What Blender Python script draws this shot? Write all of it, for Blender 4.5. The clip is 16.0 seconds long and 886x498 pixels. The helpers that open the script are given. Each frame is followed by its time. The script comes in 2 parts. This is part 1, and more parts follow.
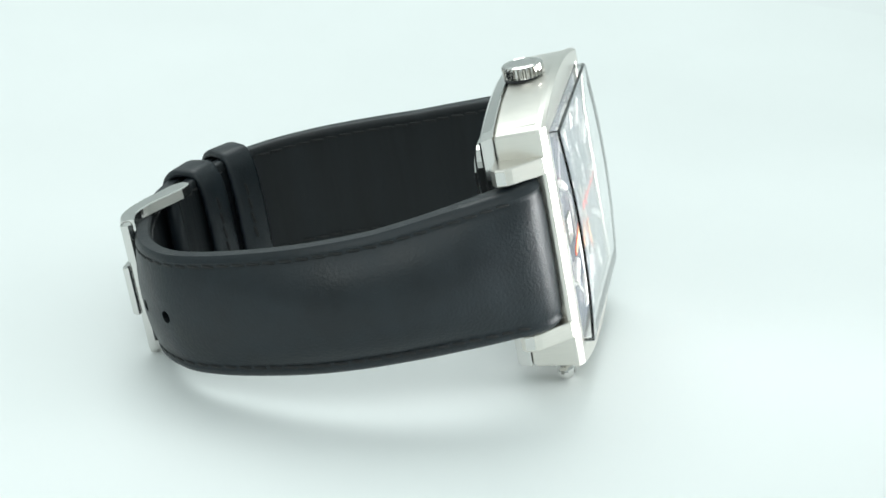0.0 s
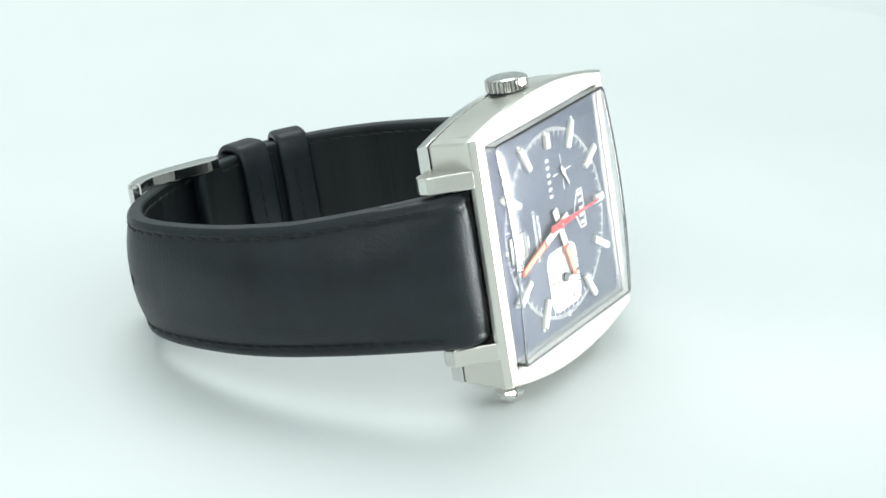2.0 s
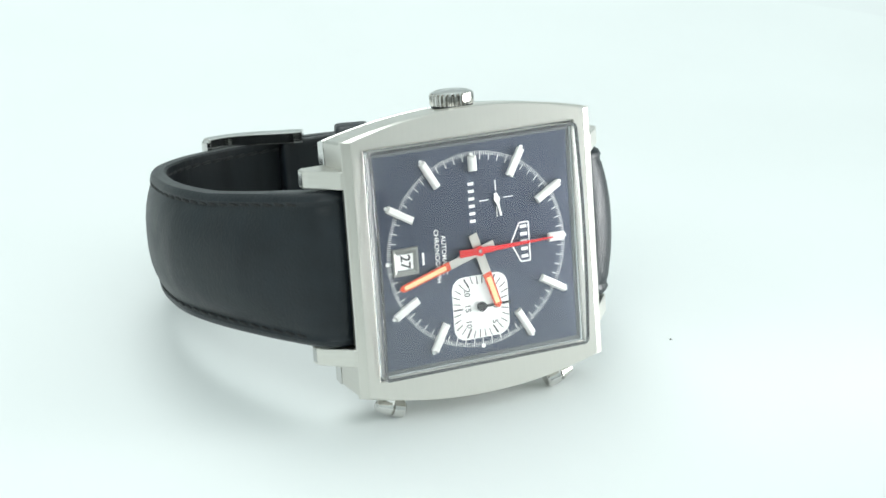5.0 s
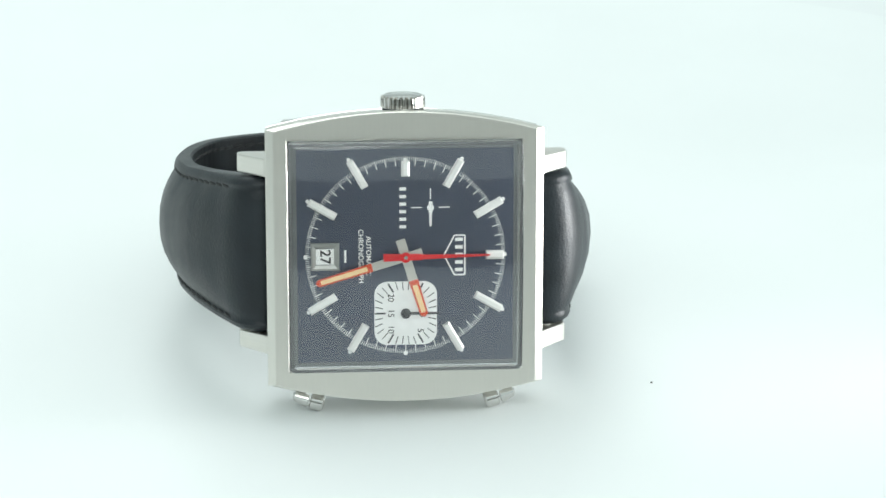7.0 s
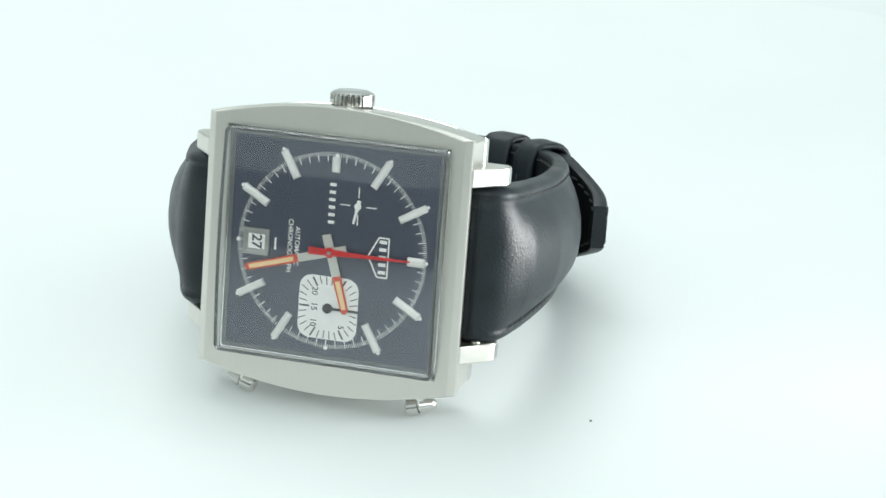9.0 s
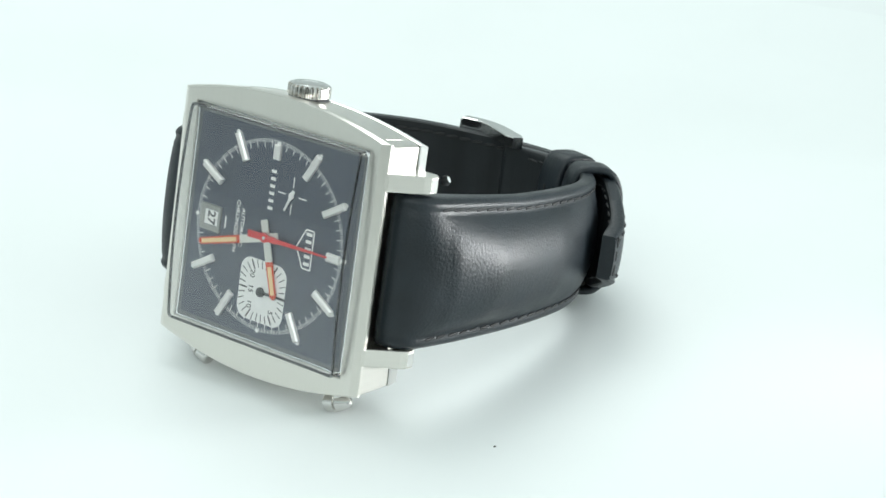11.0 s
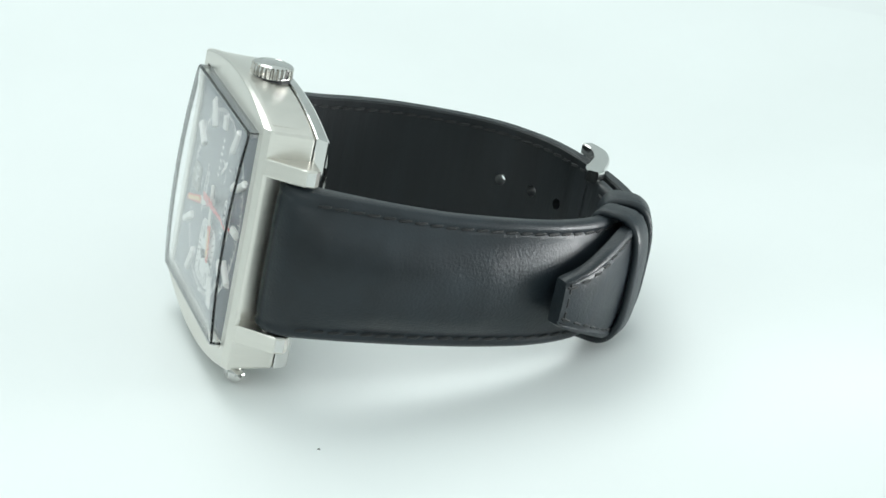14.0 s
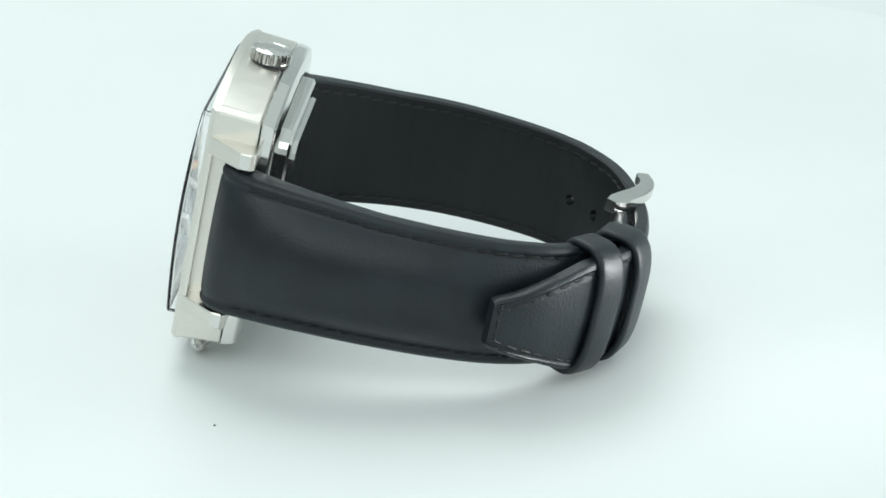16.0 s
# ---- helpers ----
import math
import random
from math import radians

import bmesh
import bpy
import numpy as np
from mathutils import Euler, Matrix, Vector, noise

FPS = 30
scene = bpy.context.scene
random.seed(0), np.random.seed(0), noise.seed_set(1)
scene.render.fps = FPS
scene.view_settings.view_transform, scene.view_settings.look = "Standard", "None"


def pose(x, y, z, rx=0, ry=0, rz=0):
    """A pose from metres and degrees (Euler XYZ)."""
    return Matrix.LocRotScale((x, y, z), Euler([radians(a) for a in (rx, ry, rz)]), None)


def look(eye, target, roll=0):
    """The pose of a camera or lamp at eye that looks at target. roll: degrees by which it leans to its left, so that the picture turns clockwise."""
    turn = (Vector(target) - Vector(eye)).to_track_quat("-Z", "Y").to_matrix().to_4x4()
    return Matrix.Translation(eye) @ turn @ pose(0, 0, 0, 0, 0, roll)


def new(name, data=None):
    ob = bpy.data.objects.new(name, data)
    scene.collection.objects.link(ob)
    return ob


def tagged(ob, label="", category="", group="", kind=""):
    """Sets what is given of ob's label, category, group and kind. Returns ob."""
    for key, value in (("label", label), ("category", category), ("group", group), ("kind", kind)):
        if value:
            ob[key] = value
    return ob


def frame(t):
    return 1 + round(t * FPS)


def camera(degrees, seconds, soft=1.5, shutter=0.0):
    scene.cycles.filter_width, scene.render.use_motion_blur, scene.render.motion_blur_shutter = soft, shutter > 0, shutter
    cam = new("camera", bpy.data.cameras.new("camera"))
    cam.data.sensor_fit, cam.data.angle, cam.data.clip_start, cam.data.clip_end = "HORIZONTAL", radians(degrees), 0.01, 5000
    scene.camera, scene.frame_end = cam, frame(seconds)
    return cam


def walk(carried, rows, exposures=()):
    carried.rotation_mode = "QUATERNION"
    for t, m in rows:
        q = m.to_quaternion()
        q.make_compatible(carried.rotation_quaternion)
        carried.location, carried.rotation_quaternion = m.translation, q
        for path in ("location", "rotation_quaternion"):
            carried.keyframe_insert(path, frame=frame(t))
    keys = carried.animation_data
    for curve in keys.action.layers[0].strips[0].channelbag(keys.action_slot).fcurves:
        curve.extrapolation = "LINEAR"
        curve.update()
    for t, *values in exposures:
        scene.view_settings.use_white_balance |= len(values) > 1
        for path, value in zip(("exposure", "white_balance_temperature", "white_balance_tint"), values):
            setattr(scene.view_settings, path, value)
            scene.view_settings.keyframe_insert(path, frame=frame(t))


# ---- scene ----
cam = camera(21.6, 16.0, soft=1.6)
EYE = Matrix.Translation((0, -0.33419, 0.15163)) @ pose(0, 0, 0, 90 - 22.4775, 0, -1.2662) @ pose(0, 0, 0, 0, 0, 0.902)
walk(cam, [(0.0, EYE), (16.0, EYE)], exposures=[(0.0, -0.02), (2.5, 0.0), (4.0, 0.04), (6.5, 0.07), (7.5, 0.05), (9.0, 0.07), (12.5, 0.05), (14.5, 0.0), (16.0, -0.04)])

# ---- light ----
world = bpy.data.worlds.new("world")
scene.world = world
world.use_nodes = True
world.node_tree.nodes["Background"].inputs["Color"].default_value = (0.86, 1.0, 0.985, 1)
world.node_tree.nodes["Background"].inputs["Strength"].default_value = 0.77


def area(name, eye, target, size_x, size_y, watts, colour, spread=180):
    lamp = bpy.data.lights.new(name, "AREA")
    lamp.shape, lamp.size, lamp.size_y, lamp.energy, lamp.color = "RECTANGLE", size_x, size_y, watts, colour
    lamp.spread = radians(spread)
    ob = new(name, lamp)
    ob.matrix_world = look(eye, target)
    return ob


area("overhead_softbox", (-0.12, 0.40, 0.72), (0, 0.06, 0), 0.5, 0.5, 2.75, (0.93, 1.0, 0.99))
area("side_softbox", (0.135, -0.0205, 0.028), (0, -0.0205, 0.028), 0.038, 0.054, 0.0119, (0.97, 1.0, 1.0), 50)
area("side_softbox_rim", (0.136, -0.012, 0.028), (0, -0.012, 0.028), 0.180, 0.054, 0.0225, (0.97, 1.0, 1.0), 50)
area("front_softbox", (-0.10, -0.60, 0.55), (0, 0, 0.01), 0.4, 0.4, 1.25, (0.93, 1.0, 0.985))

# ---- materials ----


def material(name, colour, rough=0.5, metal=0.0, noise=0.0, scale=900.0, bump=0.0, bump_scale=2500.0, stretch=(1, 1, 1), rough_var=0.0,
             coat=0.0, sheen=0.0):
    m = bpy.data.materials.new(name)
    m.use_nodes = True
    nt = m.node_tree
    b = nt.nodes["Principled BSDF"]
    b.inputs["Base Color"].default_value = (*colour, 1)
    b.inputs["Roughness"].default_value = rough
    b.inputs["Metallic"].default_value = metal
    b.inputs["Specular IOR Level"].default_value = 0.4 if "leather" in name else 0.5
    b.inputs["Coat Weight"].default_value = coat
    b.inputs["Coat Roughness"].default_value = 0.1
    b.inputs["Sheen Weight"].default_value = sheen
    if noise or bump or rough_var:
        co = nt.nodes.new("ShaderNodeTexCoord")
        mp = nt.nodes.new("ShaderNodeMapping")
        mp.inputs["Scale"].default_value = stretch
        nt.links.new(co.outputs["Object"], mp.inputs["Vector"])
        n = nt.nodes.new("ShaderNodeTexNoise")
        n.inputs["Scale"].default_value, n.inputs["Detail"].default_value = scale, 4
        nt.links.new(mp.outputs["Vector"], n.inputs["Vector"])
        if noise:
            r = nt.nodes.new("ShaderNodeValToRGB")
            r.color_ramp.elements[0].color = (*[c * (1 - noise) for c in colour], 1)
            r.color_ramp.elements[1].color = (*[min(1, c * (1 + noise)) for c in colour], 1)
            r.color_ramp.elements[0].position, r.color_ramp.elements[1].position = 0.3, 0.7
            nt.links.new(n.outputs["Fac"], r.inputs["Fac"])
            nt.links.new(r.outputs["Color"], b.inputs["Base Color"])
        if rough_var:
            mr = nt.nodes.new("ShaderNodeMapRange")
            mr.inputs["To Min"].default_value, mr.inputs["To Max"].default_value = rough - rough_var, rough + rough_var
            mr.inputs["From Min"].default_value, mr.inputs["From Max"].default_value = 0.3, 0.7
            nt.links.new(n.outputs["Fac"], mr.inputs["Value"])
            nt.links.new(mr.outputs["Result"], b.inputs["Roughness"])
        if bump:
            n2 = nt.nodes.new("ShaderNodeTexNoise")
            n2.inputs["Scale"].default_value, n2.inputs["Detail"].default_value = bump_scale, 3
            nt.links.new(mp.outputs["Vector"], n2.inputs["Vector"])
            bp = nt.nodes.new("ShaderNodeBump")
            bp.inputs["Strength"].default_value, bp.inputs["Distance"].default_value = bump, 0.0002
            nt.links.new(n2.outputs["Fac"], bp.inputs["Height"])
            nt.links.new(bp.outputs["Normal"], b.inputs["Normal"])
    return m


STEEL = (0.735, 0.71, 0.66)
M_BRUSH = material("brushed_steel", STEEL, 0.30, 1, 0.012, 300, 0.006, 1500, (12, 1, 1), 0.025)
M_SATIN = material("satin_steel", STEEL, 0.31, 1, 0.02, 260, 0.008, 1500, (1, 1, 10), 0.03)
M_POLISH = material("polished_steel", (0.68, 0.67, 0.65), 0.10, 1, 0, 150, 0, 100, (1, 1, 1), 0.04)
M_SILVER = material("silvered_satin", (0.86, 0.85, 0.82), 0.42, 0.45, 0.03, 500)
M_LEATHER = material("black_leather", (0.009, 0.0135, 0.0175), 0.41, 0, 0.25, 180, 0.36, 2400, (1, 1, 1), 0.06)
M_LINING = material("black_lining_leather", (0.007, 0.0095, 0.0115), 0.5, 0, 0.35, 260, 0.6, 900, (1, 1, 0.12), 0.08)
M_THREAD = material("black_thread", (0.006, 0.007, 0.008), 0.6, 0, 0.3, 3000, 0.5, 6000)
M_DIAL = material("blue_lacquer_dial", (0.055, 0.066, 0.102), 0.40, 0.55, 0.08, 60, 0, 100, (1, 1, 1), 0.03, coat=0.6)
M_WHITE = material("white_dial_paint", (0.86, 0.86, 0.84), 0.45, 0, 0.04, 400)
M_BLACK = material("black_print", (0.012, 0.012, 0.014), 0.5, 0, 0.1, 900)
M_RED = material("red_lacquer", (0.62, 0.015, 0.02), 0.3, 0, 0.06, 700)
M_LUME = material("cream_lume", (0.85, 0.62, 0.32), 0.6, 0, 0.06, 1500)
M_RIM = material("orange_red_lacquer", (0.65, 0.07, 0.02), 0.35, 0, 0.06, 900)
M_GROUND = material("white_turntable_paint", (0.80, 0.825, 0.82), 0.5, 0, 0.012, 18, 0.02, 900, (1, 1, 1), 0.04)
M_TABLE = material("white_table_paint", (0.78, 0.80, 0.80), 0.5, 0, 0.02, 12)
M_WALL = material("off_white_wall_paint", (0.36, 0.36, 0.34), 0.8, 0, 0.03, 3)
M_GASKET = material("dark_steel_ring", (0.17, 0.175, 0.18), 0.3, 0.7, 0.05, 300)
M_DATE = material("grey_steel_date_frame", (0.36, 0.36, 0.34), 0.35, 0.8, 0.05, 400)
M_DUST = material("grey_dust", (0.16, 0.16, 0.15), 0.9, 0, 0.3, 4000)
M_GLASS = bpy.data.materials.new("clear_crystal")
M_GLASS.use_nodes = True
_b = M_GLASS.node_tree.nodes["Principled BSDF"]
_b.inputs["Base Color"].default_value = (1, 1, 1, 1)
_b.inputs["Roughness"].default_value = 0.015
_b.inputs["IOR"].default_value = 1.55
_b.inputs["Transmission Weight"].default_value = 1.0

# ---- building helpers (millimetres in the watch's own frame: x to twelve, y to the back, z to the crown) ----
MM = 0.001
REST = Matrix.Translation((1.448 * MM, -28.523 * MM, 24.0 * MM)) @ pose(0, 0, 0, -11.14, 0.126, 3.838)


def part(name, bm, mat, parent, label="", smooth=False, at=None, scale=MM):
    if isinstance(bm, bpy.types.Mesh):
        me = bm
    else:
        bmesh.ops.recalc_face_normals(bm, faces=bm.faces)
        me = bpy.data.meshes.new(name)
        bm.transform(Matrix.Scale(scale, 4))
        bm.to_mesh(me)
        bm.free()
        me.materials.append(mat)
        if smooth:
            for p in me.polygons:
                p.use_smooth = True
    ob = new(name, me)
    ob.parent = parent
    if at is not None:
        ob.matrix_basis = at
    elif parent is not None and parent.type == "EMPTY" and parent.name.startswith("wristwatch"):
        ob.matrix_basis = REST
    if label:
        ob["label"] = label
    return ob


def loft(bm, rings, cap=True, closed=False):
    vs = [[bm.verts.new(p) for p in r] for r in rings]
    n = len(vs[0])
    pairs = list(zip(vs, vs[1:])) + ([(vs[-1], vs[0])] if closed else [])
    for a, b in pairs:
        for i in range(n):
            j = (i + 1) % n
            bm.faces.new((a[i], a[j], b[j], b[i]))
    if cap and not closed:
        bm.faces.new(vs[0][::-1])
        bm.faces.new(vs[-1])
    return vs


def outline(hu, hw, bow, v, rc=0.0, n=18, m=4):
    """A square seen from the front with two bowed sides."""
    pts = []
    for i in range(n):
        u = -hu + 2 * hu * i / n
        pts.append((u, v, hw + bow * (1 - (u / hu) ** 2)))
    for i in range(m):
        pts.append((hu, v, hw - 2 * hw * i / m))
    for i in range(n):
        u = hu - 2 * hu * i / n
        pts.append((u, v, -hw - bow * (1 - (u / hu) ** 2)))
    for i in range(m):
        pts.append((-hu, v, -hw + 2 * hw * i / m))
    return pts


def rsquare(hu, hw, v, r, k=5):
    """A square with rounded corners."""
    pts = []
    for cu, cw, a0 in ((hu - r, hw - r, 90), (hu - r, -hw + r, 0), (-hu + r, -hw + r, -90), (-hu + r, hw - r, -180)):
        for i in range(k + 1):
            a = radians(a0 - 90 * i / k)
            pts.append((cu + r * math.cos(a), v, cw + r * math.sin(a)))
    return pts


def box(bm, u0, u1, v0, v1, w0, w1, c=0.0):
    """A block with chamfered edges."""
    if c <= 0:
        loft(bm, [[(u0, v0, w), (u1, v0, w), (u1, v1, w), (u0, v1, w)] for w in (w0, w1)])
        return

    def ring(w, k):
        a, b, d, e = u0 + k, u1 - k, v0 + k, v1 - k
        return [(a + c, d, w), (b - c, d, w), (b, d + c, w), (b, e - c, w), (b - c, e, w), (a + c, e, w), (a, e - c, w), (a, d + c, w)]
    loft(bm, [ring(w0, c * 0.7), ring(w0 + c, 0), ring(w1 - c, 0), ring(w1, c * 0.7)])


def prism(bm, poly, w0, w1, c=0.15):
    """A profile in (x, y) drawn out along z, its two ends chamfered."""
    cx, cy = sum(p[0] for p in poly) / len(poly), sum(p[1] for p in poly) / len(poly)

    def ring(w, k):
        out = []
        for x, y in poly:
            d = math.hypot(x - cx, y - cy)
            out.append((cx + (x - cx) * (1 - k / d), cy + (y - cy) * (1 - k / d), w))
        return out
    s = 1 if w1 > w0 else -1
    loft(bm, [ring(w0, c), ring(w0 + s * c, 0), ring(w1 - s * c, 0), ring(w1, c)])


def flat(bm, poly, v, depth):
    """A plate lying on the dial: its outline in (u, w), from v towards the front by depth."""
    a = [bm.verts.new((u, v, w)) for u, w in poly]
    b = [bm.verts.new((u, v - depth, w)) for u, w in poly]
    n = len(poly)
    for i in range(n):
        bm.faces.new((a[i], a[(i + 1) % n], b[(i + 1) % n], b[i]))
    bm.faces.new(b)
    bm.faces.new(a[::-1])


def disc(bm, u, w, r, v, depth, n=24):
    flat(bm, [(u + r * math.cos(2 * math.pi * i / n), w + r * math.sin(2 * math.pi * i / n)) for i in range(n)], v, depth)


def bar(bm, p, q, w0, w1, v, depth):
    """A straight strip on the dial from p to q, w0 and w1 wide at its ends."""
    d = Vector((q[0] - p[0], q[1] - p[1])).normalized()
    s = Vector((-d.y, d.x))
    flat(bm, [(p[0] + s.x * w0 / 2, p[1] + s.y * w0 / 2), (p[0] - s.x * w0 / 2, p[1] - s.y * w0 / 2),
              (q[0] - s.x * w1 / 2, q[1] - s.y * w1 / 2), (q[0] + s.x * w1 / 2, q[1] + s.y * w1 / 2)], v, depth)


def cylinder(bm, rings, centre, axis, n=32, teeth=0.0):
    """Turned rings (distance along the axis, radius) round an axis; teeth deepens every other vertex."""
    a = Vector(axis).normalized()
    x = a.orthogonal().normalized()
    y = a.cross(x)
    out = []
    for h, r, *tooth in rings:
        ring = []
        for i in range(n):
            t = 2 * math.pi * i / n
            k = r - (teeth if (tooth and tooth[0] and i % 4 in (2, 3)) else 0)
            ring.append(tuple(Vector(centre) + a * h + x * k * math.cos(t) + y * k * math.sin(t)))
        out.append(ring)
    loft(bm, out)


# ---- setting ----
def slab(name, x0, x1, y0, y1, z0, z1, mat, label):
    bm = bmesh.new()
    loft(bm, [[(x0, y0, z), (x1, y0, z), (x1, y1, z), (x0, y1, z)] for z in (z0, z1)])
    ob = part(name, bm, mat, None, "", scale=1.0)
    return tagged(ob, label, "", "", "structure")


slab("ground", -1.3, 1.3, -1.3, 1.3, -0.05, -0.012, M_TABLE, "white matt table surface under the turntable")
slab("wall_north", -1.3, 1.3, 1.2, 1.3, -0.012, 0.7, M_TABLE, "plain white backdrop wall")
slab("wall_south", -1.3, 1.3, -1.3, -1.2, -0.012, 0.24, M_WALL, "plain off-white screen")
slab("wall_east", 1.2, 1.3, -1.2, 1.2, -0.012, 0.7, M_TABLE, "plain white screen")
slab("wall_west", -1.3, -1.2, -1.2, 1.2, -0.012, 0.7, M_TABLE, "plain white screen")

# ---- turntable ----
bm = bmesh.new()
cylinder(bm, [(-12, 204), (-11, 206), (-1, 206), (-0.3, 205.7), (0, 205)], (0, 0, 0), (0, 0, 1), 128)
turntable = tagged(part("turntable", bm, M_GROUND, None), "smooth white round display turntable under the watch", "turntable")


def speck(x, y, r):
    bm = bmesh.new()
    cylinder(bm, [(0, r), (r * 0.5, r * 0.8), (r * 0.9, r * 0.3)], (x, y, 0), (0, 0, 1), 7)
    part("dust_speck", bm, M_DUST, turntable, "tiny grey speck of dust")


# ---- the watch ----
watch = tagged(new("wristwatch"), "square steel chronograph watch with blue dial and black leather strap", "wristwatch")
watch.empty_display_size = 0.02


def rounded(hu, hw, v, r, sag=0.0, k=4, n=14):
    """A square ring with rounded corners; sag lifts it towards the front in the middle of its height."""
    pts = []
    for (cu, cw, a0), (du, dw) in zip(((hu - r, hw - r, 90), (hu - r, -hw + r, 0), (-hu + r, -hw + r, -90), (-hu + r, hw - r, -180)),
                                      ((0, -1), (-1, 0), (0, 1), (1, 0))):
        for i in range(k):
            a = radians(a0 - 90 * i / k)
            pts.append((cu + r * math.cos(a), cw + r * math.sin(a)))
        a = radians(a0 - 90)
        side = 2 * ((hw if du == 0 else hu) - r)
        for i in range(n):
            pts.append((cu + r * math.cos(a) + du * side * i / n, cw + r * math.sin(a) + dw * side * i / n))
    return [(u, v - sag * (1 - (w / 16.6) ** 2), w) for u, w in pts]


def lowered(ring, d=0.28):
    """The same ring, shifted away from the crown."""
    return [(u, v, w - d) for u, v, w in ring]


def bowed(hu, v, inset=0.0):
    """The case's outline cut at half width hu: its two bowed sides keep the same curve."""
    k = (hu / 19.75) ** 2
    return lowered(outline(hu, 18.4 - inset + 2.6 * (1 - k), 2.6 * k, v))


def shoulder(su, sw):
    """The flat end of the case beside a lug."""
    bm = bmesh.new()
    poly = [(17.2, 13.6), (19.55, 13.6), (19.72, 13.8), (19.78, 18.1), (19.5, 18.42), (17.2, 18.95)]
    loft(bm, [[(su * (u - 0.4 * c * (u > 19)), v, sw * (w - c * (w > 18)) - 0.28) for u, w in poly] for v, c in ((1.0, 0.0), (7.25, 0.4), (7.5, 0.6))])
    part("case_shoulder", bm, M_SATIN, watch)


def lug(su, sw):
    """A lug sloping back from the front frame, its tip cut flat and polished."""
    prof = [(17.2, 0.72), (19.75, 0.72), (20.05, 0.95), (23.2, 5.0), (23.75, 5.9), (23.75, 7.4), (23.1, 8.1), (17.2, 8.1)]
    bm = bmesh.new()
    prism(bm, [(su * x, y) for x, y in prof], sw * 11.55, sw * 14.15, 0.18)
    ob = part("lug", bm, M_SATIN, watch)
    bm = bmesh.new()
    box(bm, min(su * 23.72, su * 23.8), max(su * 23.72, su * 23.8), 6.0, 7.35, min(sw * 11.9, sw * 13.8), max(sw * 11.9, sw * 13.8))
    part("polished_tip", bm, M_POLISH, ob, "small polished flat on the lug's tip")


def case_parts():
    # front frame: flat face, bevelled towards the strap, with its square opening
    bm = bmesh.new()
    rings = [outline(19.8, 18.5, 2.6, 1.35), outline(19.8, 18.5, 2.6, 0.8), outline(19.62, 18.5, 2.6, 0.62),
             outline(18.72, 18.45, 2.6, 0.04), outline(18.55, 18.3, 2.6, 0.0)]
    rings = [lowered(r) for r in rings]
    rings += [outline(16.85, 16.85, 0, 0.0), outline(16.7, 16.7, 0, 0.12), outline(16.7, 16.7, 0, 1.35)]
    loft(bm, rings, closed=True)
    part("front_frame", bm, M_BRUSH, watch, "brushed steel frame with two bowed sides")
    # middle of the case, drawn in between the lugs
    bm = bmesh.new()
    loft(bm, [bowed(17.9, 1.1, 0.1), bowed(17.9, 1.3), bowed(17.9, 7.3, 0.5), bowed(17.7, 7.6, 0.75)])
    part("middle_case", bm, M_SATIN, watch, "satin steel middle of the case")
    # back plate with a fine joint before it
    bm = bmesh.new()
    loft(bm, [bowed(18.6, 7.5, 1.3), bowed(19.0, 7.72, 1.1), bowed(19.5, 7.75, 0.6), bowed(19.6, 7.95, 0.5), bowed(19.6, 9.5, 0.9), bowed(19.3, 9.85, 1.2),
              bowed(16.6, 10.3, 2.4), bowed(16.2, 10.35, 2.8)])
    part("back_plate", bm, M_POLISH, watch, "polished steel back plate of the case")
    bm = bmesh.new()
    loft(bm, [rsquare(14.8, 14.8, 10.2, 3), rsquare(14.8, 14.8, 11.6, 3), rsquare(14.3, 14.3, 12.0, 3), rsquare(12.6, 12.6, 12.1, 3), rsquare(12.4, 12.4, 12.7, 3)])
    part("case_back", bm, M_POLISH, watch, "polished steel case back")
    for su in (-1, 1):
        for sw in (-1, 1):
            shoulder(su, sw)
            lug(su, sw)
        bm = bmesh.new()
        cylinder(bm, [(-11.9, 0.7), (11.9, 0.7)], (su * 21.0, 5.2, 0), (0, 0, 1), 12)
        part("spring_bar", bm, M_POLISH, watch)
    # crown
    bm = bmesh.new()
    cylinder(bm, [(-0.9, 2.2), (0.5, 2.3), (0.5, 2.8), (0.65, 3.2, 1), (2.05, 3.2, 1), (2.35, 2.95), (2.5, 2.5), (2.42, 2.2), (2.5, 1.8), (2.6, 0.6)],
             (0, 5.3, 20.1), (0, 0, 1), 104, 0.5)
    crown = part("crown", bm, M_POLISH, watch, "fluted polished steel crown")
    bm = bmesh.new()
    cylinder(bm, [(-1.2, 3.0), (0.55, 3.0)], (0, 5.3, 20.1), (0, 0, 1), 40)
    part("crown_collar", bm, M_BLACK, crown, "dark recess under the crown")
    # two push buttons
    for su in (-1, 1):
        bm = bmesh.new()
        cylinder(bm, [(0, 0.3), (0.25, 0.75), (2.2, 1.3), (2.3, 1.0), (2.55, 1.0), (2.65, 1.38), (4.3, 1.38), (4.6, 1.1), (4.7, 0.4)],
                 (su * 16.2, 4.1, -21.2), (su * -4.2, 0, -1.2), 32)
        cylinder(bm, [(0, 0.95), (2.6, 0.95)], (su * 13.8, 4.1, -19.3), (0, 0, -1), 20)
        part("push_button", bm, M_POLISH, watch, "round polished steel push button")
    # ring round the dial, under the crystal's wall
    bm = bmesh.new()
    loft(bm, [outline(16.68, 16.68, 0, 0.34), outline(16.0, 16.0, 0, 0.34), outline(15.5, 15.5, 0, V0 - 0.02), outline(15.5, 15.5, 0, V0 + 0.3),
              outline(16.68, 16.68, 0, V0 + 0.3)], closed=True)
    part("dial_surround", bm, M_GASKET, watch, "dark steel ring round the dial")
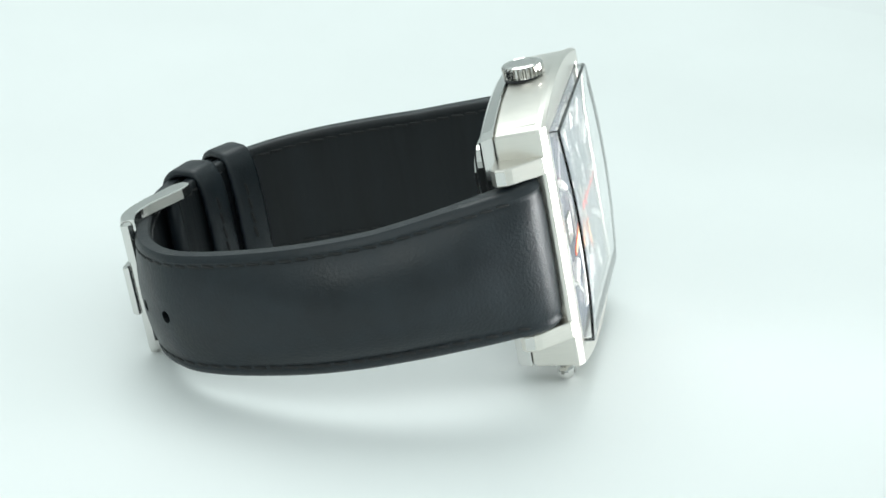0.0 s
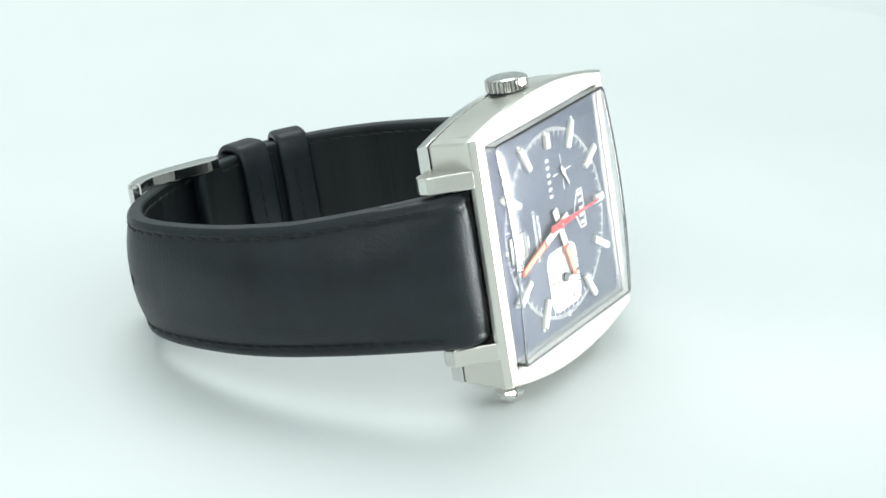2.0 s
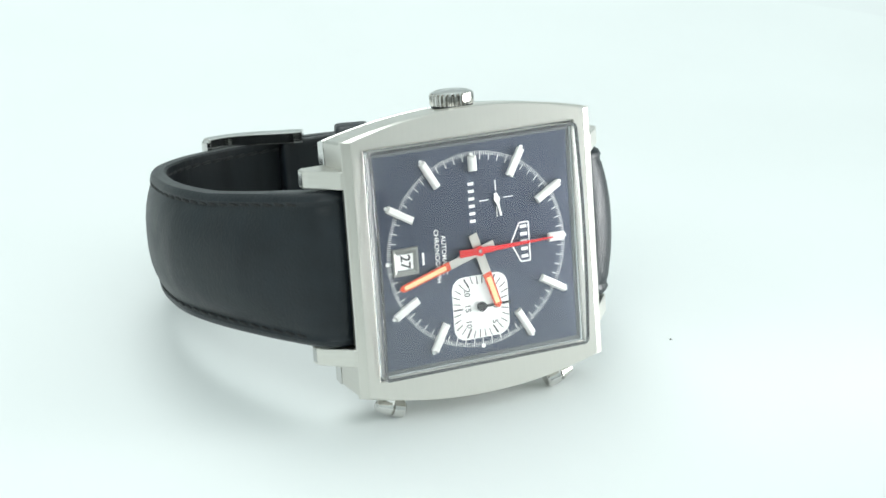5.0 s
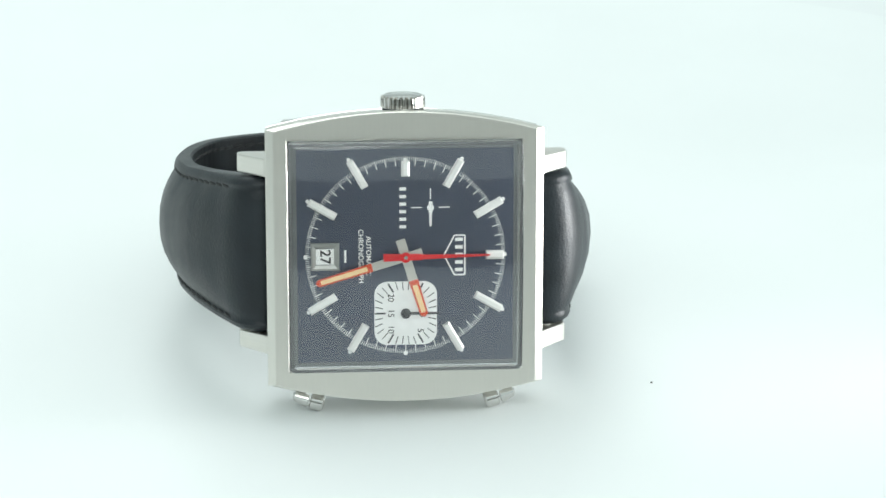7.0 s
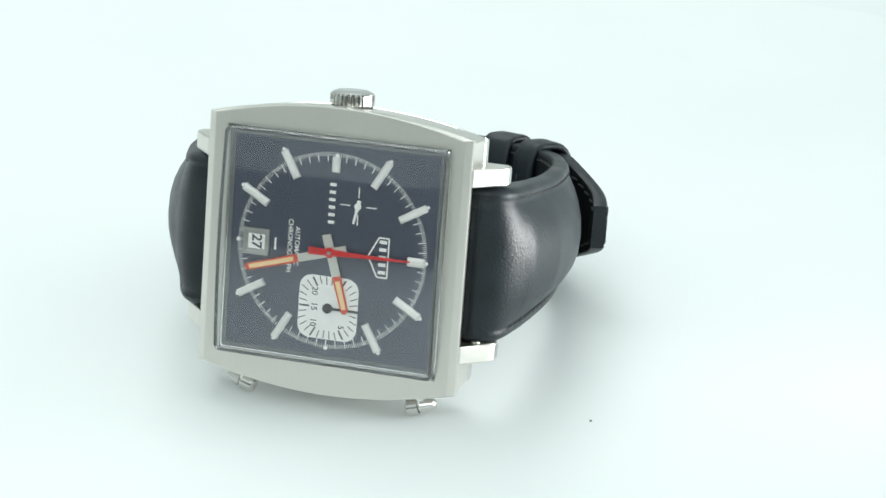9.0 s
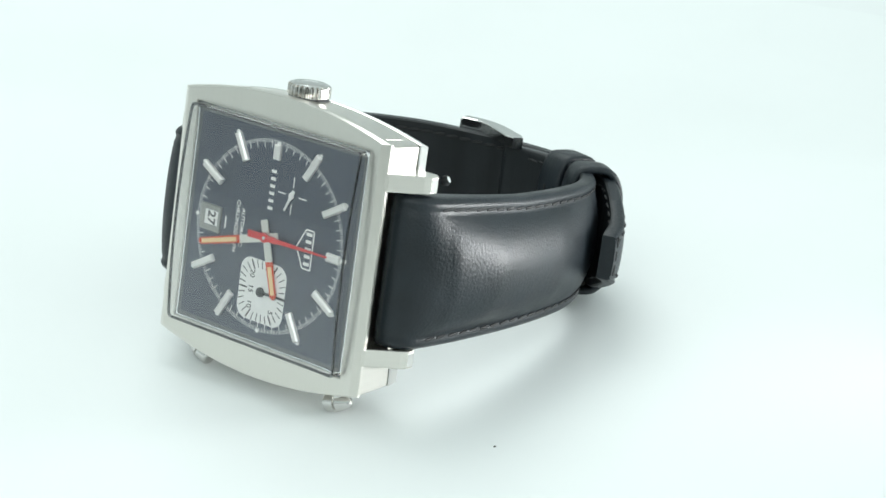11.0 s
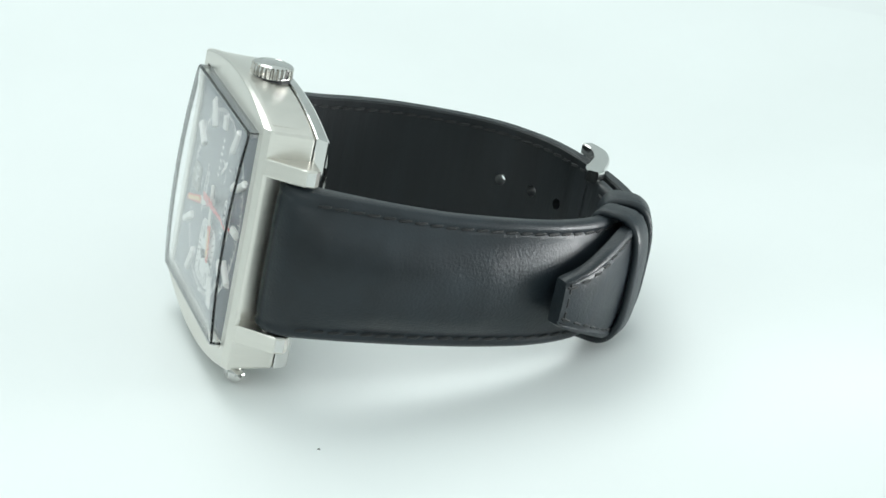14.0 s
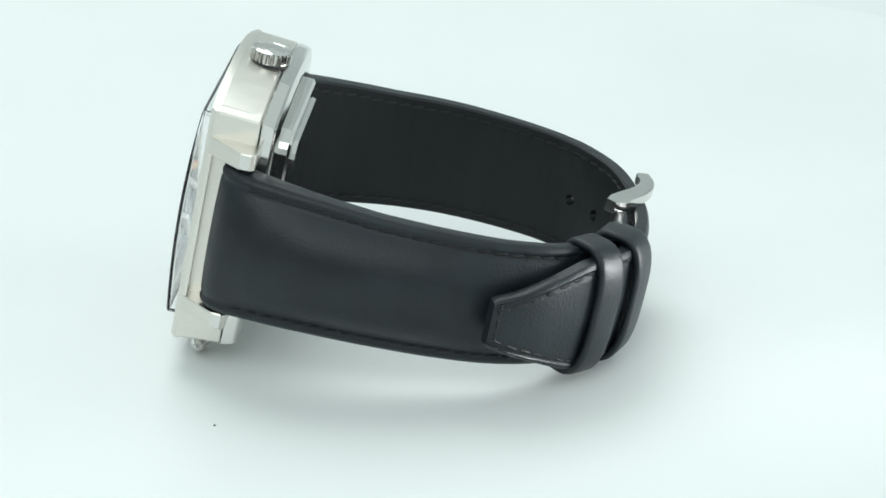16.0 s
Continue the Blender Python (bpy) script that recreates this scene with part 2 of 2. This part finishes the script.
    # crystal: a thin hollow box of glass, arched from the crown to the buttons
    bm = bmesh.new()
    arch = 0.9
    steps = (0.02, 0.1, 0.25, 0.4, 0.55, 0.7, 0.85, 0.97)
    inner_rings = [rounded(16.0 * k, 16.0 * k, -1.1, 0.5 * k, arch) for k in steps] + [rounded(16.1, 16.1, -1.0, 0.5, arch), rounded(16.1, 16.1, 0.3, 0.5)]
    outer_rings = [rounded(16.64, 16.6, 0.3, 0.8), rounded(16.64, 16.6, -1.3, 0.8, arch), rounded(16.5, 16.46, -1.46, 0.75, arch)]
    outer_rings += [rounded(16.5 * k, 16.46 * k, -1.52, 0.7 * k, arch) for k in reversed(steps)]
    loft(bm, inner_rings + outer_rings)
    crystal = part("crystal", bm, M_GLASS, watch, "clear raised square crystal", smooth=True)
    crystal.data.set_sharp_from_angle(angle=radians(20))
    crystal.visible_shadow = False


V0 = 0.45      # the dial's surface


def dial_parts():
    bm = bmesh.new()
    flat(bm, [(-15.6, -15.6), (15.6, -15.6), (15.6, 15.6), (-15.6, 15.6)], V0 + 0.6, 0.6)
    dial = part("dial", bm, M_DIAL, watch, "dark blue lacquered square dial")
    # minute track
    bm = bmesh.new()
    for i in range(300):
        a = 2 * math.pi * i / 300
        r0 = 13.05 if i % 5 == 0 else 13.75
        bar(bm, (r0 * math.cos(a), r0 * math.sin(a)), (14.35 * math.cos(a), 14.35 * math.sin(a)), 0.12 if i % 5 == 0 else 0.075,
            0.12 if i % 5 == 0 else 0.075, V0 + 0.02, 0.05)
    tagged(part("minute_track", bm, M_WHITE, dial, "fine white minute track"), kind="stuff")
    # batons
    for k in range(12):
        a = radians(30 * k)
        c, s = math.cos(a), math.sin(a)
        if k in (6, 9):
            bm = bmesh.new()
            disc(bm, 14.3 * c, 14.3 * s, 0.32, V0 + 0.02, 0.12, 12)
            part("lume_dot", bm, M_WHITE, dial)
            continue
        r0, r1, wd = (11.5, 13.7, 1.2) if k == 3 else (11.5, 14.1, 1.25) if k == 0 else (11.5, 15.9, 1.1)
        bm = bmesh.new()
        p = [(r0, -wd / 2), (r1, -wd / 2), (r1, wd / 2), (r0, wd / 2)]
        top = [(r0 + 0.15, -wd / 4), (r1 - 0.15, -wd / 4), (r1 - 0.15, wd / 4), (r0 + 0.15, wd / 4)]

        def place(q, v):
            return [(x * c - y * s, v, x * s + y * c) for x, y in q]
        loft(bm, [place(p, V0 + 0.05), place(p, V0 - 0.45), place(top, V0 - 0.7)])
        part("baton", bm, M_SILVER, dial, "faceted silver baton")
        bm = bmesh.new()
        disc(bm, (r1 + 0.2) * c, (r1 + 0.2) * s, 0.27, V0 + 0.02, 0.25, 12)
        part("lume_dot", bm, M_WHITE, dial)
    # date window
    bm = bmesh.new()
    loft(bm, [[(u, v, w) for u, w in ((-11.5 - a, -b), (-11.5 + a, -b), (-11.5 + a, b), (-11.5 - a, b))]
              for a, b, v in ((2.05, 2.0, V0), (2.0, 1.95, V0 - 0.28), (1.75, 1.7, V0 - 0.28), (1.28, 1.2, V0 - 0.02))], cap=False)
    part("date_frame", bm, M_DATE, dial, "silver date window frame")
    bm = bmesh.new()
    flat(bm, [(-12.78, -1.12), (-10.22, -1.12), (-10.22, 1.12), (-12.78, 1.12)], V0 + 0.01, 0.03)
    part("date_disc", bm, M_WHITE, dial)
    # counter at three o'clock
    bm = bmesh.new()
    poly = [(u, w - 8.4) for u, v, w in rsquare(4.5, 4.65, 0, 1.9, 8)]
    flat(bm, poly, V0 + 0.02, 0.05)
    sub = part("counter", bm, M_WHITE, dial, "white rounded square thirty minute counter")
    bm = bmesh.new()
    for i in range(30):
        a = 2 * math.pi * i / 30
        c, s = math.cos(a), math.sin(a)
        far = min(4.5 / max(abs(c), 1e-6), 4.65 / max(abs(s), 1e-6), 5.15) - 0.12
        near = far - (1.5 if i % 5 == 0 else 1.15)
        wd = 0.24 if i % 5 == 0 else 0.13
        bar(bm, (near * c, near * s - 8.4), (far * c, far * s - 8.4), wd, wd, V0 - 0.03, 0.03)
    tagged(part("counter_ticks", bm, M_BLACK, dial, "black tick marks"), kind="stuff")
    bm = bmesh.new()
    disc(bm, 0, -8.4, 0.72, V0 - 0.2, 0.3, 24)
    bar(bm, (0, -8.4), (4.9, -8.4), 0.42, 0.3, V0 - 0.25, 0.12)
    part("counter_pointer", bm, M_BLACK, dial, "black counter pointer with round hub")
    # small seconds cross
    bm = bmesh.new()
    for du, dw in ((1, 0), (-1, 0), (0, 1), (0, -1)):
        bar(bm, (3.57 + 1.2 * du, 6.95 + 1.2 * dw), (3.57 + 2.75 * du, 6.95 + 2.75 * dw), 0.16, 0.16, V0 + 0.02, 0.05)
    part("seconds_cross", bm, M_WHITE, dial, "thin white cross of the small seconds")
    # badge outline and printed bars
    bm = bmesh.new()
    shield = [(8.5, 2.85), (8.5, -2.9), (7.0, -2.9), (5.5, 0.0), (7.0, 2.85)]
    for p, q in zip(shield, shield[1:] + shield[:1]):
        bar(bm, p, q, 0.22, 0.22, V0 + 0.02, 0.05)
    part("badge", bm, M_WHITE, dial, "white printed shield outline")
    bm = bmesh.new()
    for k in range(5):
        w = 2.25 - k * 1.1
        bar(bm, (7.1, w), (8.2, w), 0.5, 0.5, V0 + 0.02, 0.05)
    part("badge_bars", bm, M_WHITE, dial)
    bm = bmesh.new()
    for k in range(6):
        w = 9.65 - k * 1.09
        bar(bm, (-0.85, w), (0.1, w), 0.46, 0.46, V0 + 0.02, 0.05)
    part("print_bars", bm, M_WHITE, dial)
    bm = bmesh.new()
    bar(bm, (-8.6, 0.9), (-8.6, -0.9), 0.3, 0.3, V0 + 0.02, 0.04)
    part("print_bars", bm, M_WHITE, dial)
    return dial


def lettering(body, u, w, size, mat, dial, bold=0.0):
    """Printed words on the dial, read from the crown side down; (u, w) is the middle of the line."""
    cu = bpy.data.curves.new("lettering", "FONT")
    cu.body, cu.size, cu.align_x, cu.align_y, cu.offset = body, size * MM, "CENTER", "CENTER", bold * MM
    cu.extrude = 0.02 * MM
    cu.materials.append(mat)
    ob = new("lettering", cu)
    ob.parent = dial
    # the line runs along -z, letters stand towards +x, and face -y
    m = Matrix(((0, 1, 0), (0, 0, -1), (-1, 0, 0))).to_4x4()
    ob.matrix_basis = Matrix.Translation((u * MM, (V0 - 0.04) * MM, w * MM)) @ m
    return ob


def pointers(dial):
    hub = Vector((0, -0.1))

    def baton_pointer(name, tip, tail, mid, wd, v, label):
        d = Vector(tip).normalized()
        bm = bmesh.new()
        bar(bm, hub - d * tail, hub + d * mid, wd, wd, v, 0.15)
        h = part(name, bm, M_SATIN, watch, label)
        n = Vector(tip).length
        bm = bmesh.new()
        bar(bm, hub + d * mid, hub + d * (n - 0.4), wd, wd * 0.85, v, 0.15)
        bar(bm, hub + d * (n - 0.4), hub + d * n, wd * 0.85, 0.3, v, 0.15)
        part("coloured_end", bm, M_RIM, h, "orange-red lacquered end")
        bm = bmesh.new()
        bar(bm, hub + d * (mid + 0.7), hub + d * (n - 0.7), wd * 0.55, wd * 0.5, v - 0.1, 0.1)
        part("lume_inlay", bm, M_LUME, h, "cream lume inlay")
    baton_pointer("hour_pointer", (2.75, -8.75), 2.6, 3.6, 1.35, V0 - 0.35, "steel hour pointer with orange end")
    baton_pointer("minute_pointer", (-12.8, -3.75), 2.5, 5.0, 1.2, V0 - 0.6, "steel minute pointer with orange end")
    bm = bmesh.new()
    bar(bm, (-3.2, -0.1), (2.2, -0.05), 1.1, 0.85, V0 - 0.85, 0.12)
    bar(bm, (2.2, -0.05), (12.0, 0.1), 0.7, 0.22, V0 - 0.85, 0.12)
    disc(bm, 0, -0.1, 0.75, V0 - 0.85, 0.16)
    red = part("chronograph_pointer", bm, M_RED, watch, "long red chronograph pointer")
    bm = bmesh.new()
    disc(bm, 0, -0.1, 0.28, V0 - 0.98, 0.1, 16)
    part("centre_pin", bm, M_POLISH, red)
    # small running seconds
    bm = bmesh.new()
    bar(bm, (-0.9, 0), (0.7, 0), 0.55, 0.55, 0, 0.12)
    bar(bm, (0, 0), (2.6, 0), 0.4, 0.3, 0, 0.12)
    disc(bm, 0, 0, 0.5, 0, 0.16, 16)
    return part("seconds_pointer", bm, M_WHITE, watch, "small white seconds pointer")


# ---- strap ----
LONG = [(-18.9, 4.3), (-21.2, 4.4), (-22.6, 5.8), (-24.4, 9.2), (-26.7, 14), (-29.4, 21), (-31.5, 29), (-32.2, 37), (-31.2, 46), (-29.2, 53), (-26.2, 57.8), (-20.5, 62.2),
        (-12, 65.0), (-4, 66.2), (4, 66.0), (11, 64.2), (17.5, 60.4), (23.3, 55.0), (27.4, 50.0), (29.1, 45.7)]
SHORT = [(18.9, 5.6), (21.1, 5.7), (22.3, 6.9), (23.0, 10.3), (23.8, 18), (24.0, 28), (23.4, 38), (21.8, 46.5), (18.3, 54), (13, 59.2), (6, 62.3), (-1, 63.0), (-4.2, 62.7)]


def spline(pts, step=0.7):
    """A smooth line through the points: places and running length."""
    p = [Vector(q) for q in pts]
    p = [p[0] * 2 - p[1]] + p + [p[-1] * 2 - p[-2]]
    raw = []
    for i in range(1, len(p) - 2):
        for k in range(24):
            t = k / 24
            a, b, c, d = p[i - 1], p[i], p[i + 1], p[i + 2]
            raw.append(0.5 * ((2 * b) + (c - a) * t + (2 * a - 5 * b + 4 * c - d) * t * t + (3 * b - a - 3 * c + d) * t ** 3))
    raw.append(p[-2])
    dist = [0.0]
    for a, b in zip(raw, raw[1:]):
        dist.append(dist[-1] + (b - a).length)
    n = max(2, int(dist[-1] / step))
    s = np.linspace(0, dist[-1], n + 1)
    x = np.interp(s, dist, [q.x for q in raw])
    y = np.interp(s, dist, [q.y for q in raw])
    return x, y, s


class Path:
    def __init__(self, pts):
        self.x, self.y, self.s = spline(pts)
        self.length = self.s[-1]

    def at(self, s):
        s = min(max(s, 0), self.length)
        p = Vector((float(np.interp(s, self.s, self.x)), float(np.interp(s, self.s, self.y))))
        e = 0.6
        a, b = max(s - e, 0), min(s + e, self.length)
        t = Vector((float(np.interp(b, self.s, self.x) - np.interp(a, self.s, self.x)), float(np.interp(b, self.s, self.y) - np.interp(a, self.s, self.y)))).normalized()
        n = Vector((-t.y, t.x))
        if n.dot(p - Vector((0, 33))) < 0:
            n = -n
        return p, t, n


def droop(s):
    """How far the strap's middle line sinks along its way."""
    return -0.6 * min(1, s / 25)


def outer(q, th, bu):
    """How far the outer surface stands off the middle line; q runs from -1 to 1 across the strap."""
    edge = max(0.0, 1 - abs(q))
    rnd = -0.45 * max(0, (0.1 - edge) / 0.1) ** 2 * th * 0.5
    x = max(0.0, edge - 0.2) / 0.8
    return th / 2 + rnd + bu * (1 - (1 - min(1, x)) ** 2.4) - (0.16 if 0.11 < edge < 0.21 else 0)


ACROSS = [-1, -0.985, -0.95, -0.9, -0.86, -0.82, -0.775, -0.7, -0.6, -0.45, -0.25, 0, 0.25, 0.45, 0.6, 0.7, 0.775, 0.82, 0.86, 0.9, 0.95, 0.985, 1]


def strap(name, path, half, thick, bulge, label):
    """half, thick and bulge are functions of the running length."""
    rings = []
    for s in path.s:
        p, t, n = path.at(s)
        h, th, bu, w0 = half(s), thick(s), bulge(s), droop(s)
        ring = []
        for q in ACROSS:
            o = outer(q, th, bu)
            ring.append((p.x + n.x * o, p.y + n.y * o, w0 + q * h))
        for q in (1, 0.97, 0.9, 0.5, 0, -0.5, -0.9, -0.97, -1):
            o = -th / 2 * (0.75 if abs(q) > 0.99 else 1)
            ring.append((p.x + n.x * o, p.y + n.y * o, w0 + q * h))
        rings.append(ring)
    bm = bmesh.new()
    loft(bm, rings)
    k, m = len(ACROSS), len(rings[0])
    for i, f in enumerate(bm.faces):
        f.material_index = 1 if k <= i % m < m - 1 and i < m * (len(rings) - 1) else 0
    ob = part(name, bm, M_LEATHER, watch, label, smooth=True)
    ob.data.materials.append(M_LINING)
    return ob


def punch(ob, path, spots):
    """Punched round holes through the strap, at running lengths."""
    bm = bmesh.new()
    for s in spots:
        p, t, n = path.at(s)
        cylinder(bm, [(-4, 0.95), (4, 0.95)], (p.x, p.y, droop(s) - 0.2), (n.x, n.y, 0), 20)
    tool = part("punch", bm, M_LINING, None)
    tool.matrix_world = ob.matrix_basis
    mod = ob.modifiers.new("holes", "BOOLEAN")
    mod.operation, mod.object, mod.solver = "DIFFERENCE", tool, "EXACT"
    ob.parent = None
    bpy.context.view_layer.update()
    made = bpy.data.meshes.new_from_object(ob.evaluated_get(bpy.context.evaluated_depsgraph_get()))
    ob.modifiers.clear()
    made.set_sharp_from_angle(angle=radians(35))
    for f in made.polygons:
        f.use_smooth = len(f.vertices) < 5
    ob.data = made
    ob.parent = watch
    bpy.data.objects.remove(tool)


def stitches(ob, path, shape, first, last, inner=True, spacing=2.4):
    """Rows of single stitches along both edges, outside and inside."""
    half, thick, bulge = shape
    bm = bmesh.new()
    cylinder(bm, [(-1.0, 0.06), (-0.85, 0.2), (-0.4, 0.27), (0.4, 0.27), (0.85, 0.2), (1.0, 0.06)], (0, 0, 0), (1, 0, 0), 6)
    bm.transform(Matrix.Scale(MM, 4))
    me = bpy.data.meshes.new("stitch")
    bm.to_mesh(me)
    bm.free()
    me.materials.append(M_THREAD)
    s = first
    while s < last:
        p, t, n = path.at(s)
        h, th, bu = half(s), thick(s), bulge(s)
        q = 1 - 1.5 / h
        dh = (half(min(s + 0.5, path.length)) - half(s - 0.5)) * q
        for side in (-1, 1):
            for out in ((1, -1) if inner else (1,)):
                o = outer(q, th, bu) - 0.02 if out > 0 else -th / 2 - 0.02
                c = Vector((p.x + n.x * o, p.y + n.y * o, droop(s) + side * q * h))
                ax = Vector((t.x, t.y, side * dh + 0.12)).normalized()
                up = Vector((n.x, n.y, 0))
                up = (up - ax * up.dot(ax)).normalized()
                m = Matrix((ax, up.cross(ax), up)).transposed().to_4x4()
                part("stitch", me, None, ob, at=Matrix.Translation(c * MM) @ m)
        s += spacing


def ramp(*pts):
    xs, ys = [p[0] for p in pts], [p[1] for p in pts]
    return lambda s: float(np.interp(s, xs, ys))


def strap_parts():
    lo, sh = Path(LONG), Path(SHORT)
    L = lo.length
    half_l = ramp((0, 11.45), (6, 11.1), (25, 10.0), (60, 9.2), (L - 17, 8.9), (L - 15, 8.6), (L - 0.3, 3.7), (L, 3.4))
    th_l = ramp((0, 4.0), (1.2, 4.7), (5, 4.5), (16, 3.2), (45, 2.6), (L - 30, 2.4), (L, 2.2))
    bu_l = ramp((0, 0.0), (2, 0.2), (5, 0.8), (16, 2.5), (32, 2.7), (50, 1.4), (L - 45, 0.6), (L - 8, 0.5), (L, 0.1))
    S = sh.length
    half_s = ramp((0, 11.45), (6, 11.1), (25, 10.2), (S - 8, 9.2), (S, 9.0))
    th_s = ramp((0, 3.6), (1.2, 4.5), (5, 4.5), (16, 3.3), (45, 2.6), (S, 2.2))
    bu_s = ramp((0, 0.0), (2, 0.2), (4, 1.0), (8, 2.6), (16, 3.9), (32, 3.4), (45, 1.9), (S - 15, 0.4), (S, 0.1))
    long_ob = strap("long_strap", lo, half_l, th_l, bu_l, "padded black leather strap with pointed end")
    short_ob = strap("short_strap", sh, half_s, th_s, bu_s, "padded black leather strap holding the buckle")
    return lo, sh, long_ob, short_ob, (half_l, th_l, bu_l), (half_s, th_s, bu_s)


def ring_keeper(path, s, n0, n1, h, width, label):
    """A leather loop round both straps: flat inside, arched outside."""
    p, t, n = path.at(s)
    w0 = droop(60)
    bm = bmesh.new()

    def loop(k, along):
        pts = []
        mid, a, b = (n0 + n1) / 2, (n1 - n0) / 2 + k, h + k
        for i in range(48):
            f = 2 * math.pi * i / 48
            c, d = math.cos(f), math.sin(f)
            e = 0.8 if c > 0 else 0.4
            x = a * math.copysign(abs(c) ** e, c)
            w = b * math.copysign(abs(d) ** 0.62, d)
            q = p + n * (mid + x) + t * along
            pts.append((q.x, q.y, w + w0))
        return pts
    hw = width / 2
    loft(bm, [loop(0.2, -hw), loop(0.9, -hw), loop(1.15, -hw + 0.3), loop(1.25, -hw + 0.8), loop(1.25, hw - 0.8), loop(1.15, hw - 0.3), loop(0.9, hw), loop(0.2, hw)], closed=True)
    ob = part("keeper_loop", bm, M_LEATHER, watch, label, smooth=True)
    for k in range(4):
        o = n0 - 1.25
        bm2 = bmesh.new()
        c = p + n * o + t * 0.3
        cylinder(bm2, [(-1.1, 0.1), (-0.8, 0.28), (0.8, 0.28), (1.1, 0.1)], (c.x, c.y, w0 - 3.4 + 2.5 * k), (0.15 * t.x, 0.15 * t.y, 1), 6)
        part("stitch", bm2, M_THREAD, ob)
    return ob


def buckle_parts():
    arm = Path([(-1.0, 60.9), (-4.5, 63.0), (-8.5, 65.4), (-12.5, 66.6), (-16.0, 65.9)])
    frame_bits = []
    for w in (9.35, -10.4):
        bm = bmesh.new()
        rings = []
        for s in np.linspace(0, arm.length, 24):
            p, t, n = arm.at(float(s))
            k = s / arm.length
            th = 3.3 * (1 - 0.35 * k) * min(1.0, (0.05 + k) / 0.17) ** 0.5
            hw = 0.95
            c = 0.2
            ring = []
            for a, b in ((-th / 2 + c, -hw), (th / 2 - c, -hw), (th / 2, -hw + c), (th / 2, hw - c), (th / 2 - c, hw), (-th / 2 + c, hw), (-th / 2, hw - c), (-th / 2, -hw + c)):
                ring.append((p.x + n.x * a, p.y + n.y * a, w + b))
            rings.append(ring)
        loft(bm, rings)
        frame_bits.append(part("buckle_arm", bm, M_POLISH, watch, "curved polished steel buckle arm"))
        bm = bmesh.new()
        disc_c = Vector((-2.6, 62.0))
        cylinder(bm, [(-0.05, 0.35), (0.05, 0.35)], (disc_c.x, disc_c.y, w + (0.78 if w > 0 else -0.78)), (0, 0, 1), 12)
        part("pivot_hole", bm, M_BLACK, frame_bits[-1])
    bm = bmesh.new()
    box(bm, -16.8, -14.9, 65.2, 67.0, -11.1, 10.1, 0.45)
    part("buckle_bar", bm, M_POLISH, watch, "polished steel buckle bar")
    bm = bmesh.new()
    box(bm, -17.4, -14.2, 66.6, 67.9, -4.6, 3.4, 0.3)
    part("buckle_plate", bm, M_POLISH, watch, "small polished plate on the buckle bar")
    bm = bmesh.new()
    cylinder(bm, [(-11.0, 0.6), (9.6, 0.6)], (-3.3, 62.75, 0), (0, 0, 1), 12)
    part("buckle_pin", bm, M_POLISH, watch)


case_parts()
dial = dial_parts()
lettering("AUTOMATIC", -5.3, 0.0, 1.0, M_WHITE, dial, 0.012)
lettering("CHRONOGRAPH", -6.4, 0.0, 1.02, M_WHITE, dial, 0.012)
lettering("27", -11.5, 0.0, 2.1, M_BLACK, dial, 0.03)
for word, u, w in (("20", -2.15, -6.1), ("15", -2.15, -8.4), ("10", -2.15, -10.75), ("5", 2.1, -11.0), ("30", 2.4, -8.4)):
    lettering(word, u, w, 1.25, M_BLACK, dial, 0.01)
seconds_pointer = pointers(dial)
lo, sh, long_ob, short_ob, fl, fs = strap_parts()
ring_keeper(sh, sh.length - 20.3, -1.8, 5.5, 9.4, 5.2, "black leather keeper loop")
ring_keeper(sh, sh.length - 12.6, -1.7, 5.5, 9.3, 5.6, "black leather keeper loop beside the buckle")
buckle_parts()


def along(path, spot):
    """The running length at which the path passes nearest to a spot."""
    return float(path.s[np.argmin((path.x - spot[0]) ** 2 + (path.y - spot[1]) ** 2)])


first_hole = along(lo, (-26.3, 56.4))
punch(long_ob, lo, [first_hole, first_hole + 6.5, first_hole + 13.0])
stitches(long_ob, lo, fl, 6.5, lo.length - 1.0)
for w in (-2.0, 0.2, 2.4):
    p, t, n = lo.at(lo.length - 1.1)
    c = p + n * (outer(0.5, fl[1](lo.length), fl[2](lo.length)) - 0.02)
    bm = bmesh.new()
    cylinder(bm, [(-0.9, 0.06), (-0.7, 0.24), (0.7, 0.24), (0.9, 0.06)], (c.x, c.y, w + droop(60)), (0, 0, 1), 6)
    part("stitch", bm, M_THREAD, long_ob)
stitches(short_ob, sh, fs, 6.5, sh.length - 6.0)
speck(38.6, -19.8, 0.22)


# ---- what moves ----
TURN = [(0.0, 75.68), (0.5, 70.32), (1.0, 64.95), (1.5, 59.61), (2.0, 54.21), (2.5, 48.79), (3.0, 43.32), (3.5, 37.84), (4.0, 32.38), (5.0, 21.6), (6.3, 7.65),
        (7.0, 0.0), (7.5, -5.44), (8.0, -10.86), (8.5, -16.30), (9.0, -21.79), (10.2, -34.9), (11.5, -49.15), (12.0, -54.72), (12.5, -60.34), (13.0, -65.96),
        (13.5, -71.49), (14.0, -77.02), (14.5, -82.54), (15.0, -88.12), (15.5, -93.73), (16.0, -99.37)]


def motions():
    rows = [(t, pose(0, 0, 0, 0, 0, a)) for t, a in TURN]
    walk(watch, rows)
    walk(turntable, rows)
    ticks = []
    for i in range(9):
        t = 2.0 * i
        ticks.append((t, REST @ Matrix.Translation((3.57 * MM, (V0 - 0.2) * MM, 6.95 * MM)) @ pose(0, 0, 0, 0, 90 + 6.0 * (t - 7.0), 0)))
    walk(seconds_pointer, ticks)


motions()
